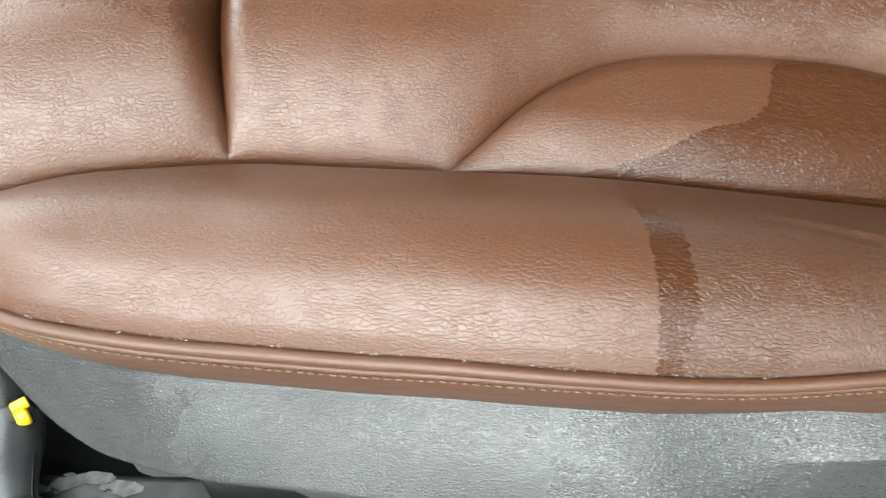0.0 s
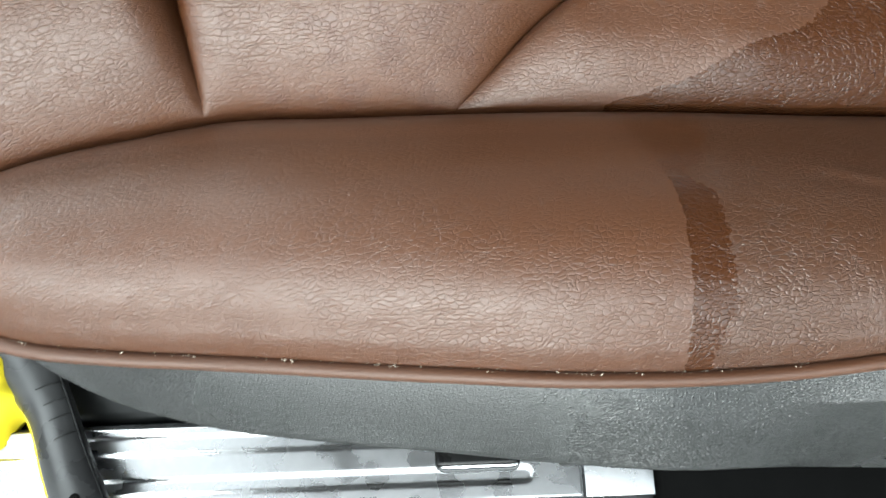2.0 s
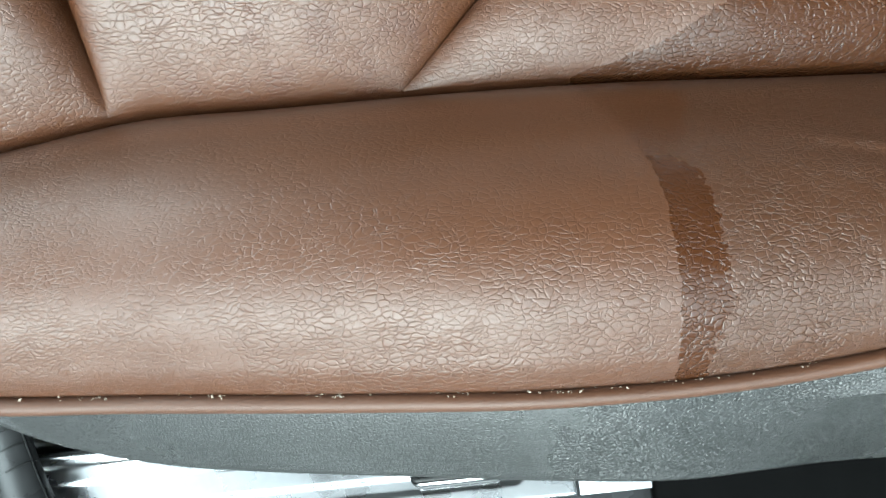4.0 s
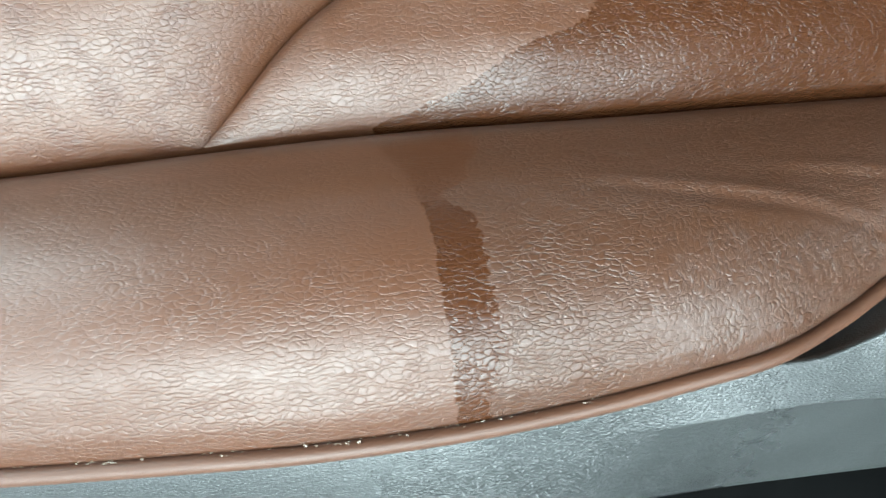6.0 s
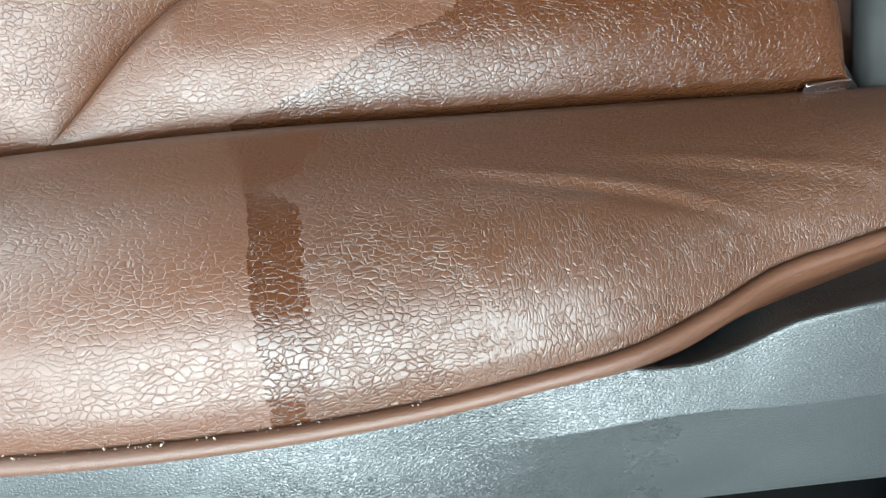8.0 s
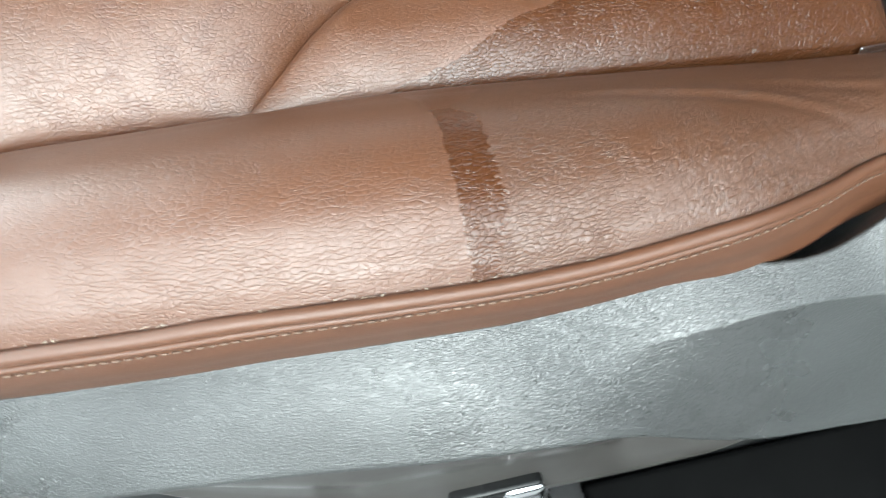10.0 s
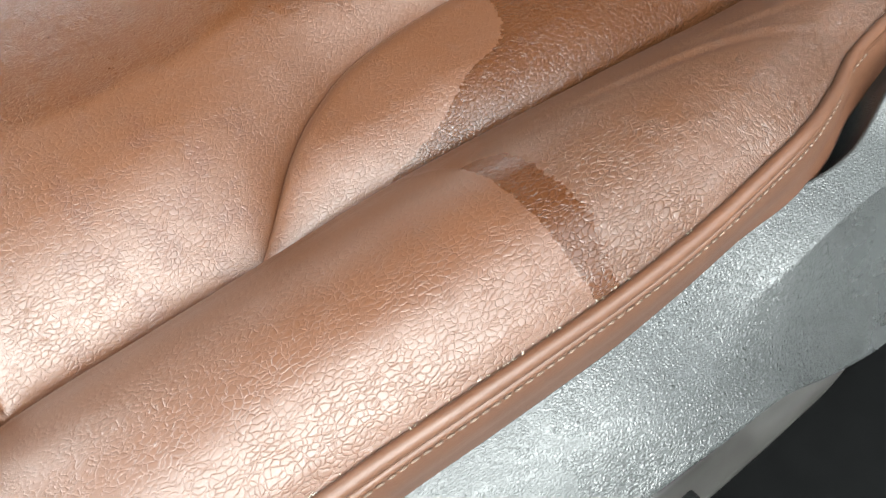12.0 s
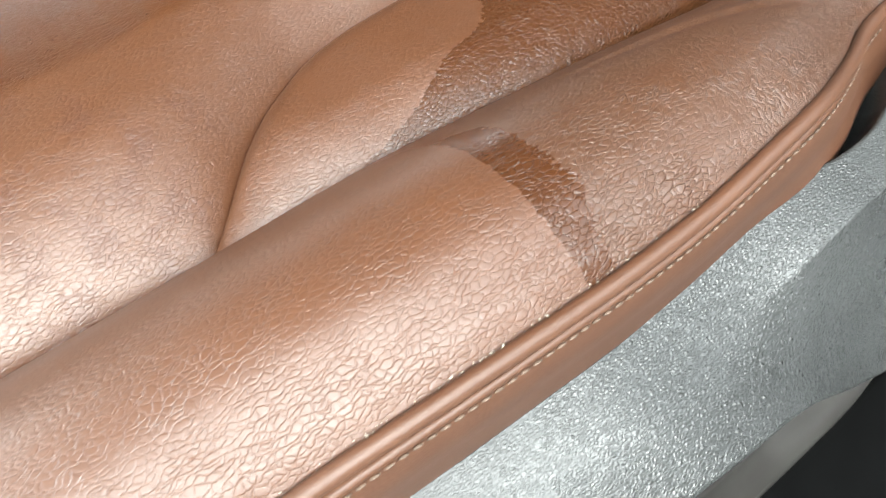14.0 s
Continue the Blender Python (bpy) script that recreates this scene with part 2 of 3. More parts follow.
def trim_plastic(name):
    """Dark moulded plastic with a fine leather-like grain, damp in places."""
    m, nt, bsdf = material(name)
    co = node(nt, "ShaderNodeTexCoord").outputs["Object"]
    cloud = node(nt, "ShaderNodeTexNoise", {"Vector": co, "Scale": 14.0, "Detail": 5.0}).outputs[0]
    patch = node(nt, "ShaderNodeTexNoise", {"Vector": co, "Scale": 700.0, "Detail": 2.0}).outputs[0]
    pebble = node(nt, "ShaderNodeTexVoronoi", {"Vector": node(nt, "ShaderNodeMapping", {"Vector": co, "Scale": (0.6, 1.0, 1.0)}).outputs[0], "Scale": 760.0}, feature="DISTANCE_TO_EDGE").outputs["Distance"]
    base = blend(nt, ramp01(nt, cloud, 0.3, 0.7), (0.032, 0.0325, 0.032), (0.044, 0.045, 0.0445))
    nt.links.new(base, bsdf.inputs["Base Color"])
    bsdf.inputs["IOR"].default_value = 1.5
    xyz = node(nt, "ShaderNodeSeparateXYZ", {0: co})
    x = xyz.outputs[0]
    # a wetter stretch in the middle, beaded with drops
    drift = calc(nt, "MULTIPLY", calc(nt, "SUBTRACT", node(nt, "ShaderNodeTexNoise", {"Vector": co, "Scale": 34.0, "Detail": 4.0}).outputs[0], 0.5), 0.12)
    xs_ = calc(nt, "ADD", x, drift)
    wet = calc(nt, "MULTIPLY", ramp01(nt, xs_, 0.045, 0.085), ramp01(nt, xs_, 0.30, 0.20))
    drop = node(nt, "ShaderNodeTexVoronoi", {"Vector": co, "Scale": 330.0})
    pick = ramp01(nt, node(nt, "ShaderNodeSeparateColor", {0: drop.outputs["Color"]}).outputs[0], 0.55, 0.9)
    bead = calc(nt, "MULTIPLY", calc(nt, "MULTIPLY", ramp01(nt, drop.outputs["Distance"], 0.42, 0.1), pick), wet)
    left = ramp01(nt, calc(nt, "ADD", x, drift), -0.13, -0.19)
    h = calc(nt, "ADD", calc(nt, "MULTIPLY", ramp01(nt, pebble, 0.0, 0.3), calc(nt, "ADD", fmix(nt, wet, 0.75, 0.95), left)), calc(nt, "MULTIPLY", patch, 0.35))
    h = calc(nt, "ADD", h, calc(nt, "MULTIPLY", bead, 1.8))
    b = node(nt, "ShaderNodeBump", {"Height": h, "Strength": 1.0, "Distance": 0.00016})
    nt.links.new(b.outputs[0], bsdf.inputs["Normal"])
    nt.links.new(fmix(nt, left, fmix(nt, wet, fmix(nt, cloud, 0.36, 0.28), 0.15), 0.2), bsdf.inputs["Roughness"])
    # front end given less gloss to imitate the weaker reflection there
    nt.links.new(fmix(nt, left, 0.6, 0.32), bsdf.inputs["Specular IOR Level"])
    return m


plastic_trim = trim_plastic("plastic_trim")
plastic_dark = simple("plastic_dark", (0.006, 0.0065, 0.0065), (0.01, 0.0105, 0.0105), (0.35, 0.5), spec=0.3)
plastic_tool = simple("plastic_tool", (0.03, 0.03, 0.031), (0.045, 0.045, 0.046), (0.26, 0.38), scale=25)
plastic_tool_gloss = simple("plastic_tool_gloss", (0.006, 0.006, 0.006), (0.01, 0.01, 0.01), (0.22, 0.32), scale=25, bump=0.1, spec=0.25)
yellow_plastic = simple("yellow_plastic", (0.78, 0.60, 0.012), (0.70, 0.52, 0.012), (0.28, 0.4), bump=0.1)
yellow_cloth = simple("yellow_cloth", (0.78, 0.66, 0.03), (0.66, 0.52, 0.02), (0.8, 0.95), scale=30, grain=1500, bump=0.8, depth=0.0006, spec=0.2)
chrome = simple("chrome", (0.75, 0.75, 0.76), (0.68, 0.68, 0.7), (0.08, 0.16), metal=1.0, bump=0.03)
sill_plastic = simple("sill_plastic", (0.03, 0.031, 0.032), (0.045, 0.046, 0.048), (0.2, 0.34), scale=30, grain=1200, bump=0.2)
panel_plastic = simple("panel_plastic", (0.03, 0.027, 0.025), (0.038, 0.035, 0.032), (0.34, 0.44), bump=0.05)
sill_metal = simple("sill_metal", (0.62, 0.62, 0.63), (0.5, 0.5, 0.51), (0.22, 0.34), scale=30, metal=1.0, grain=900, bump=0.12, depth=0.0002)
rubber = simple("rubber", (0.012, 0.012, 0.012), (0.02, 0.02, 0.02), (0.3, 0.5))
# near-black, for places where deep shade is put into the colour
shade_black = simple("shade_black", (0.003, 0.003, 0.003), (0.005, 0.005, 0.005), (0.85, 0.95), spec=0.1)
satin_grey = simple("satin_grey", (0.03, 0.029, 0.027), (0.042, 0.04, 0.038), (0.4, 0.5), spec=0.4)
carpet = simple("carpet", (0.004, 0.004, 0.004), (0.009, 0.009, 0.009), (0.9, 1.0), scale=60, grain=700, bump=1.0, depth=0.003, spec=0.1)
roof_slab_grey = simple("roof_slab_grey", (0.07, 0.066, 0.06), (0.09, 0.085, 0.08), (0.9, 1.0), scale=20, spec=0.1)
cabin_dark = simple("cabin_dark", (0.03, 0.03, 0.031), (0.05, 0.05, 0.05), (0.5, 0.7))
thread = simple("thread", (0.12, 0.078, 0.055), (0.15, 0.098, 0.07), (0.6, 0.8), scale=200)
lint = simple("lint", (0.34, 0.27, 0.2), (0.5, 0.45, 0.38), (0.6, 0.8), scale=200)
dust = simple("dust", (0.045, 0.045, 0.044), (0.10, 0.10, 0.098), (0.8, 0.95), scale=120)
concrete = simple("concrete", (0.24, 0.24, 0.235), (0.3, 0.3, 0.29), (0.7, 0.85), scale=3, grain=200, bump=0.4, depth=0.002)
foam = simple("foam", (0.03, 0.028, 0.026), (0.045, 0.04, 0.038), (0.9, 1.0))


# ---- building helpers ----
def smooth(data):
    data.polygons.foreach_set("use_smooth", [True] * len(data.polygons))


def link(name, data, mat, parent=None, label="", rounded=True):
    data.materials.append(mat)
    if rounded:
        smooth(data)
    ob = new(name, data)
    if parent is not None:
        ob.parent = parent
    if label:
        ob["label"] = label
    return ob


def part(name, bm, mat, parent=None, label="", rounded=True):
    data = bpy.data.meshes.new(name)
    bmesh.ops.recalc_face_normals(bm, faces=bm.faces)
    bm.to_mesh(data)
    bm.free()
    return link(name, data, mat, parent, label, rounded)


def grid(name, pts, mat, parent=None, label="", closed=False):
    """A sheet from an n x m array of places; closed joins the last column to the first."""
    n, m = pts.shape[:2]
    i, j = np.meshgrid(np.arange(n - 1), np.arange(m if closed else m - 1), indexing="ij")
    k = (j + 1) % m
    quads = np.stack([i * m + j, (i + 1) * m + j, (i + 1) * m + k, i * m + k], -1).reshape(-1, 4)
    data = bpy.data.meshes.new(name)
    data.from_pydata(pts.reshape(-1, 3).tolist(), [], quads.tolist())
    data.validate()
    bm = bmesh.new()
    bm.from_mesh(data)
    if closed:
        for ring in (range(m), range((n - 1) * m, n * m)):
            bm.verts.ensure_lookup_table()
            bm.faces.new([bm.verts[q] for q in ring])
        bmesh.ops.recalc_face_normals(bm, faces=bm.faces)
    bm.to_mesh(data)
    bm.free()
    return link(name, data, mat, parent, label)


def tube(name, path, radii, mat, parent=None, label="", sides=12, squash=1.0):
    """A closed tube along a path; radii one number or one for each place."""
    path = np.array(path, float)
    radii = np.broadcast_to(np.array(radii, float), (len(path),))
    way = np.gradient(path, axis=0)
    way /= np.linalg.norm(way, axis=1)[:, None]
    side = np.cross(way, (0, 0, 1.0))
    side /= np.linalg.norm(side, axis=1)[:, None]
    up = np.cross(side, way)
    a = np.linspace(0, 2 * math.pi, sides, endpoint=False)
    pts = path[:, None] + radii[:, None, None] * (np.cos(a)[None, :, None] * side[:, None] + squash * np.sin(a)[None, :, None] * up[:, None])
    return grid(name, pts, mat, parent, label, closed=True)


def box(bm, x0, x1, y0, y1, z0, z1, bevel=0.0, m=None):
    r = bmesh.ops.create_cube(bm, size=1.0)
    vs = r["verts"]
    for v in vs:
        v.co = Vector(((x0 + x1) / 2 + v.co.x * (x1 - x0), (y0 + y1) / 2 + v.co.y * (y1 - y0), (z0 + z1) / 2 + v.co.z * (z1 - z0)))
    if bevel:
        es = list({e for v in vs for e in v.link_edges})
        r = bmesh.ops.bevel(bm, geom=es, offset=bevel, segments=3, profile=0.5, affect="EDGES")
        vs = list({v for f in r["faces"] for v in f.verts} | {v for v in vs if v.is_valid})
    if m is not None:
        for v in vs:
            v.co = m @ v.co
    return bm


def boxed(name, dims, mat, parent=None, label="", bevel=0.0, m=None):
    return part(name, box(bmesh.new(), *dims, bevel=bevel, m=m), mat, parent, label, rounded=bevel > 0)


def spline(xs, *cols):
    """Smooth functions of x through control values (Catmull-Rom by monotone slopes)."""
    xs = np.array(xs, float)

    def f(ys):
        ys = np.array(ys, float)
        h = np.diff(xs)
        d = np.diff(ys) / h
        s = np.concatenate([[d[0]], (d[:-1] * h[1:] + d[1:] * h[:-1]) / (h[1:] + h[:-1]), [d[-1]]])

        def g(x):
            x = np.clip(np.asarray(x, float), xs[0], xs[-1])
            i = np.clip(np.searchsorted(xs, x) - 1, 0, len(h) - 1)
            t = (x - xs[i]) / h[i]
            return ((1 + 2 * t) * (1 - t) ** 2 * ys[i] + t * (1 - t) ** 2 * h[i] * s[i] + t * t * (3 - 2 * t) * ys[i + 1] + t * t * (t - 1) * h[i] * s[i + 1])
        return g
    return [f(c) for c in cols]


def wobble(x, y, seed, size, amount):
    """Soft unevenness: a few crossing waves."""
    r = np.random.RandomState(seed)
    out = 0
    for _ in range(7):
        a, p = r.uniform(0, 6.28), r.uniform(0, 6.28)
        k = 6.28 / (size * r.uniform(0.7, 1.6))
        out = out + np.sin((x * math.cos(a) + y * math.sin(a)) * k + p)
    return out * amount / 4


def thing(name, label, category, at=(0, 0, 0), group="", kind=""):
    e = new(name)
    e.empty_display_size = 0.05
    e.location = at
    return tagged(e, label, category, group, kind)


# ---- lines of the seat: x, across, height ----
pipe_y, pipe_z = spline([-0.34, -0.29, -0.255, -0.2, -0.16, -0.12, -0.08, -0.04, 0.0, 0.04, 0.08, 0.12, 0.16, 0.2, 0.24, 0.28, 0.32, 0.36, 0.41, 0.46],
                        [0.262, 0.2475, 0.232, 0.212, 0.2075, 0.2050, 0.201, 0.197, 0.193, 0.190, 0.1892, 0.190, 0.1922, 0.1958, 0.2010, 0.2150, 0.2325, 0.2415, 0.2520, 0.2620],
                        [0.634, 0.635, 0.636, 0.635, 0.630, 0.627, 0.628, 0.629, 0.631, 0.630, 0.627, 0.623, 0.6205, 0.6200, 0.6195, 0.6125, 0.6050, 0.6015, 0.5955, 0.5860])
seam_y, seam_z = spline([-0.34, -0.29, -0.25, -0.2, -0.16, -0.12, -0.06, 0.0, 0.1, 0.2, 0.3, 0.4, 0.46],
                        [0.268, 0.270, 0.280, 0.299, 0.312, 0.325, 0.330, 0.334, 0.336, 0.338, 0.343, 0.345, 0.345],
                        [0.646, 0.652, 0.655, 0.657, 0.653, 0.646, 0.639, 0.633, 0.627, 0.616, 0.603, 0.591, 0.585])
wing_y, = spline([0.0, 0.013, 0.0265, 0.046, 0.062, 0.08, 0.10, 0.125, 0.16, 0.2, 0.25, 0.3, 0.36, 0.42, 0.46],
                 [0.337, 0.349, 0.362, 0.380, 0.3915, 0.402, 0.412, 0.4195, 0.426, 0.4295, 0.431, 0.428, 0.419, 0.412, 0.41])
rise, = spline([-0.5, -0.1, 0.08, 0.2, 0.3, 0.46], [0.38, 0.40, 0.42, 0.46, 0.52, 0.56])
bulge, = spline([0, 0.042, 0.083, 0.16, 0.25, 0.327, 0.46, 0.61, 0.77, 0.917, 0.96, 1.0],
                [0, 0.0100, 0.0163, 0.0266, 0.0338, 0.037, 0.038, 0.0345, 0.0275, 0.0185, 0.0125, 0.0])
bulge_at, = spline([-0.34, -0.29, -0.24, -0.15, 0.2, 0.27, 0.34, 0.46], [0.12, 0.5, 0.85, 1.0, 1.0, 0.82, 0.64, 0.6])
front_seam_x, = spline([0.30, 0.335, 0.38, 0.43, 0.50, 0.60, 0.85], [-0.124, -0.128, -0.136, -0.142, -0.152, -0.165, -0.18])

# ---- the seat ----
seat = thing("car_seat", "brown grained leather car seat, partly wet, with black side trim", "car seat", (0.05, 0.4, 0.2))


def seat_part(ob):
    ob.parent = seat
    ob.matrix_parent_inverse = Matrix.Translation((-0.05, -0.4, -0.2))
    return ob


# side bolster, rolled over from the piping to the inner seam
xs = np.linspace(-0.335, 0.455, 330)
ts = np.concatenate([np.linspace(0, 0.12, 16)[:-1] ** 1.0, np.linspace(0.12, 0.86, 60)[:-1], np.linspace(0.86, 1.0, 18)])
X, T = np.meshgrid(xs, ts, indexing="ij")
py, pz = pipe_y(X) + 0.0022, pipe_z(X) - 0.0004
sy, sz = seam_y(X) + 0.0085, seam_z(X) - 0.019
Y = py + (sy - py) * T
Z = pz + (sz - pz) * T + bulge(T) * bulge_at(X)
edge = np.sin(math.pi * np.clip(T, 0, 1)) ** 0.7
Z += edge * wobble(X, Y, 3, 0.11, 0.0003)
# two stretch folds that sweep from the crest towards the piping behind the damp part
for fxs, fys, h, wide in (((0.165, 0.20, 0.234, 0.265, 0.294, 0.318, 0.345), (0.291, 0.282, 0.2745, 0.268, 0.260, 0.2535, 0.246), 0.0013, 0.0042),
                          ((0.25, 0.289, 0.334, 0.367, 0.390, 0.42), (0.290, 0.287, 0.2825, 0.2765, 0.2695, 0.260), 0.0010, 0.0045)):
    line, = spline(fxs, fys)
    u = (X - fxs[0]) / (fxs[-1] - fxs[0])
    fade = np.sin(math.pi * np.clip(u, 0, 1)) ** 0.8
    d = (Y - line(X)) / wide
    Z += h * fade * edge * (np.exp(-d * d) - 0.8 * np.exp(-(d + 1.7) ** 2))
# fine cross wrinkles where the roll narrows
w = np.clip((X - 0.15) / 0.10, 0, 1) * np.clip((0.36 - X) / 0.05, 0, 1) * np.clip((0.262 - Y) / 0.03, 0, 1) * np.clip((Y - py) / 0.012, 0, 1)
ph = (X * 1.0 + (Y - 0.2) * 0.75 + 0.004 * np.sin(Y * 160 + X * 60)) * 2 * math.pi
Z += w * 0.0002 * (np.sin(ph / 0.0085) + 0.6 * np.sin(ph / 0.0052 + 1.3 + 4 * np.sin(X * 40)))
seat_part(grid("bolster", np.stack([X, Y, Z], -1), leather_bolster, None, "brown leather side bolster with a dark wet strip"))


def pinch(d, radius):
    return 1 - np.sqrt(np.clip(1 - (1 - np.clip(d / radius, 0, 1)) ** 2, 0, 1))


def roll(d, radius):
    """Softer than a pinch: the leather meets the seam at a slant."""
    return 0.45 * pinch(d, radius) + 0.55 * (1 - np.clip(d / radius, 0, 1)) ** 2


def slope(x, y):
    d = y - seam_y(x)
    k = rise(x)
    return np.where(d < 0.10, k * d, k * 0.10 + (1 - np.exp(-(d - 0.10) / 0.22)) * 0.22 * k * 0.9)


def cushion_z(x, y, wing):
    """Height of the cushion's top: a rising plane, drawn down into the seams."""
    d_seam = y - seam_y(x) - 0.006
    base = seam_z(x) - 0.006 + slope(x, y)
    if wing:
        d_wing = np.maximum(wing_y(x) - y, 0) * 0.85
        a = (1 - roll(d_seam, 0.030)) * (1 - pinch(d_wing, 0.018))
        tail = 1 - 1.3 * pinch(0.416 - x, 0.022)
        puff = 0.018 * np.clip((wing_y(x) - seam_y(x)) / 0.06, 0, 1) ** 0.7
        return base + puff * a * tail + wobble(x, y, 11, 0.07, 0.0006)
    d_wing = np.full(np.shape(x), 1.0)
    qs = np.linspace(0.0, 0.46, 120)
    for ax, bx in zip(qs[:-1], qs[1:]):
        ay, by = float(wing_y(ax)), float(wing_y(bx))
        t = np.clip(((x - ax) * (bx - ax) + (y - ay) * (by - ay)) / ((bx - ax) ** 2 + (by - ay) ** 2), 0, 1)
        d_wing = np.minimum(d_wing, np.hypot(x - ax - t * (bx - ax), y - ay - t * (by - ay)))
    d_front = np.abs(x - front_seam_x(y))
    a = (1 - roll(d_seam, 0.056)) * (1 - pinch(d_wing, 0.050)) * (1 - pinch(d_front, 0.022) * 0.8)
    return base + 0.045 * a + wobble(x, y, 7, 0.13, 0.0006)


def cushion_panel(name, x_of, y_lo, y_hi, wing, mat, label, n, m):
    u = np.linspace(0, 1, n)
    v = np.linspace(0, 1, m) ** 1.5
    U, V = np.meshgrid(u, v, indexing="ij")
    Yp = 0.34 + 0.3 * V
    for _ in range(12):
        Xp = x_of(U, Yp)
        lo = y_lo(Xp)
        Yp = lo + (y_hi(Xp) - lo) * V
    Zp = cushion_z(Xp, Yp, wing)
    p = np.stack([Xp, Yp, Zp], -1)
    # the edge tucks down into the seam
    tuck = p[:, :1].copy()
    tuck[..., 1] += 0.002
    tuck[..., 2] -= 0.03
    p = np.concatenate([tuck, p], 1)
    return seat_part(grid(name, p, mat, None, label))


lower = lambda x: seam_y(x) + 0.006
cushion_panel("front_panel", lambda u, y: -0.47 + (front_seam_x(y) + 0.47) * u, lower, lambda x: 0 * x + 0.86, False, leather_centre, "brown leather thigh panel", 130, 150)
cushion_panel("wing_panel", lambda u, y: 0.004 + 0.412 * u ** 1.25, lower, lambda x: np.maximum(wing_y(x), lower(x) + 0.0004), True, leather_wing, "brown leather wing panel, wet towards the backrest", 210, 90)
centre_lo = lambda x: np.where(x > 0, np.maximum(wing_y(np.maximum(x, 0)), lower(x)), lower(x))
cushion_panel("centre_panel", lambda u, y: front_seam_x(y) + (0.42 - front_seam_x(y)) * u, centre_lo, lambda x: 0 * x + 0.86, False, leather_centre, "brown leather seat centre with damp spots", 260, 150)

# piping, skirt and its stitches
xp = np.linspace(-0.335, 0.455, 260)
pipe_pts = np.stack([pipe_y(xp) * 0 + xp, pipe_y(xp) - 0.0005, pipe_z(xp) - 0.0005 + wobble(xp, xp * 0, 5, 0.05, 0.0003)], -1)
seat_part(tube("piping", pipe_pts, 0.0036, leather_plain, None, "brown leather piping", sides=12))
drop_y, drop_z = spline([-0.34, -0.2, -0.12, -0.04, 0.04, 0.1, 0.16, 0.2, 0.26, 0.32, 0.46],
                        [0.010, 0.022, 0.028, 0.029, 0.022, 0.018, 0.020, 0.018, 0.004, -0.003, -0.003],
                        [-0.045, -0.060, -0.070, -0.073, -0.060, -0.054, -0.058, -0.058, -0.050, -0.036, -0.032])
Xs, V = np.meshgrid(xp, np.linspace(0, 1, 16), indexing="ij")
Ys = pipe_y(Xs) + 0.0008 + drop_y(Xs) * V ** 1.5 - 0.0022 * np.sin(math.pi * np.clip(V * 1.6, 0, 1))
Zs = pipe_z(Xs) - 0.002 + drop_z(Xs) * V
hem = np.stack([Xs[:, -1:], Ys[:, -1:] + 0.012, Zs[:, -1:] + 0.004], -1)
seat_part(grid("skirt", np.concatenate([np.stack([Xs, Ys, Zs], -1), hem], 1), leather_plain, None, "narrow brown leather skirt below the piping"))


def skirt_at(x, v):
    return (x, float(pipe_y(x) + 0.0008 + drop_y(x) * v ** 1.5 - 0.0022 * math.sin(math.pi * min(v * 1.6, 1))), float(pipe_z(x) - 0.002 + drop_z(x) * v))


welt = np.array([skirt_at(float(q), 0.115) for q in xp])
welt[:, 1] += 0.0004
seat_part(tube("welt", welt, 0.0021, leather_plain, None, "narrow leather welt below the piping", sides=8))
bm = bmesh.new()
x = -0.32
while x < 0.335:
    a, b = Vector(skirt_at(x, 0.178)), Vector(skirt_at(x + 0.0044, 0.182))
    mid_p = (a + b) / 2 + Vector((0, -0.0005, 0.0001))
    way = (b - a).to_track_quat("X", "Z").to_matrix().to_4x4()
    r = bmesh.ops.create_icosphere(bm, subdivisions=1, radius=1.0)
    for v in r["verts"]:
        v.co = Matrix.Translation(mid_p) @ way @ Vector((v.co.x * 0.0024, v.co.y * 0.0007, v.co.z * 0.0007))
    x += 0.0054
st = part("stitching", bm, thread, None, "light tan stitching")
st["kind"] = "stuff"
seat_part(st)

# black side trim below the skirt
low_y, low_z = spline([-0.275, -0.262, -0.245, -0.22, -0.18, -0.14, -0.1, -0.02, 0.06, 0.13, 0.18, 0.22, 0.26, 0.32, 0.46],
                      [0.249, 0.243, 0.232, 0.220, 0.207, 0.197, 0.190, 0.179, 0.169, 0.1628, 0.1645, 0.167, 0.168, 0.166, 0.158],
                      [0.598, 0.560, 0.530, 0.510, 0.506, 0.509, 0.515, 0.521, 0.5195, 0.5175, 0.505, 0.479, 0.460, 0.454, 0.461])
top_y, top_z = spline([-0.275, -0.2, -0.1, 0.0, 0.1, 0.18, 0.235, 0.265, 0.29, 0.31, 0.33, 0.35, 0.38, 0.46],
                      [0.254, 0.262, 0.252, 0.242, 0.234, 0.226, 0.2145, 0.208, 0.2075, 0.211, 0.2145, 0.215, 0.2155, 0.216],
                      [0.605, 0.590, 0.578, 0.582, 0.586, 0.582, 0.574, 0.571, 0.572, 0.577, 0.587, 0.592, 0.595, 0.596])
fold_y, fold_z = spline([0.10, 0.17, 0.23, 0.29, 0.40, 0.46], [0.196, 0.1945, 0.191, 0.1893, 0.1865, 0.186], [0.546, 0.544, 0.547, 0.546, 0.549, 0.550])
fold_amt, = spline([-0.275, 0.08, 0.14, 0.18, 0.46], [0.0, 0.0, 0.6, 1.0, 1.0])
xt = np.linspace(-0.274, 0.455, 220)
cv = 0.45
Xt, V = np.meshgrid(xt, np.concatenate([np.linspace(0, cv - 0.02, 22), [cv - 0.008, cv, cv + 0.008], np.linspace(cv + 0.02, 1, 26)]), indexing="ij")
y0, z0, y1, z1 = top_y(Xt), top_z(Xt), low_y(Xt), low_z(Xt)
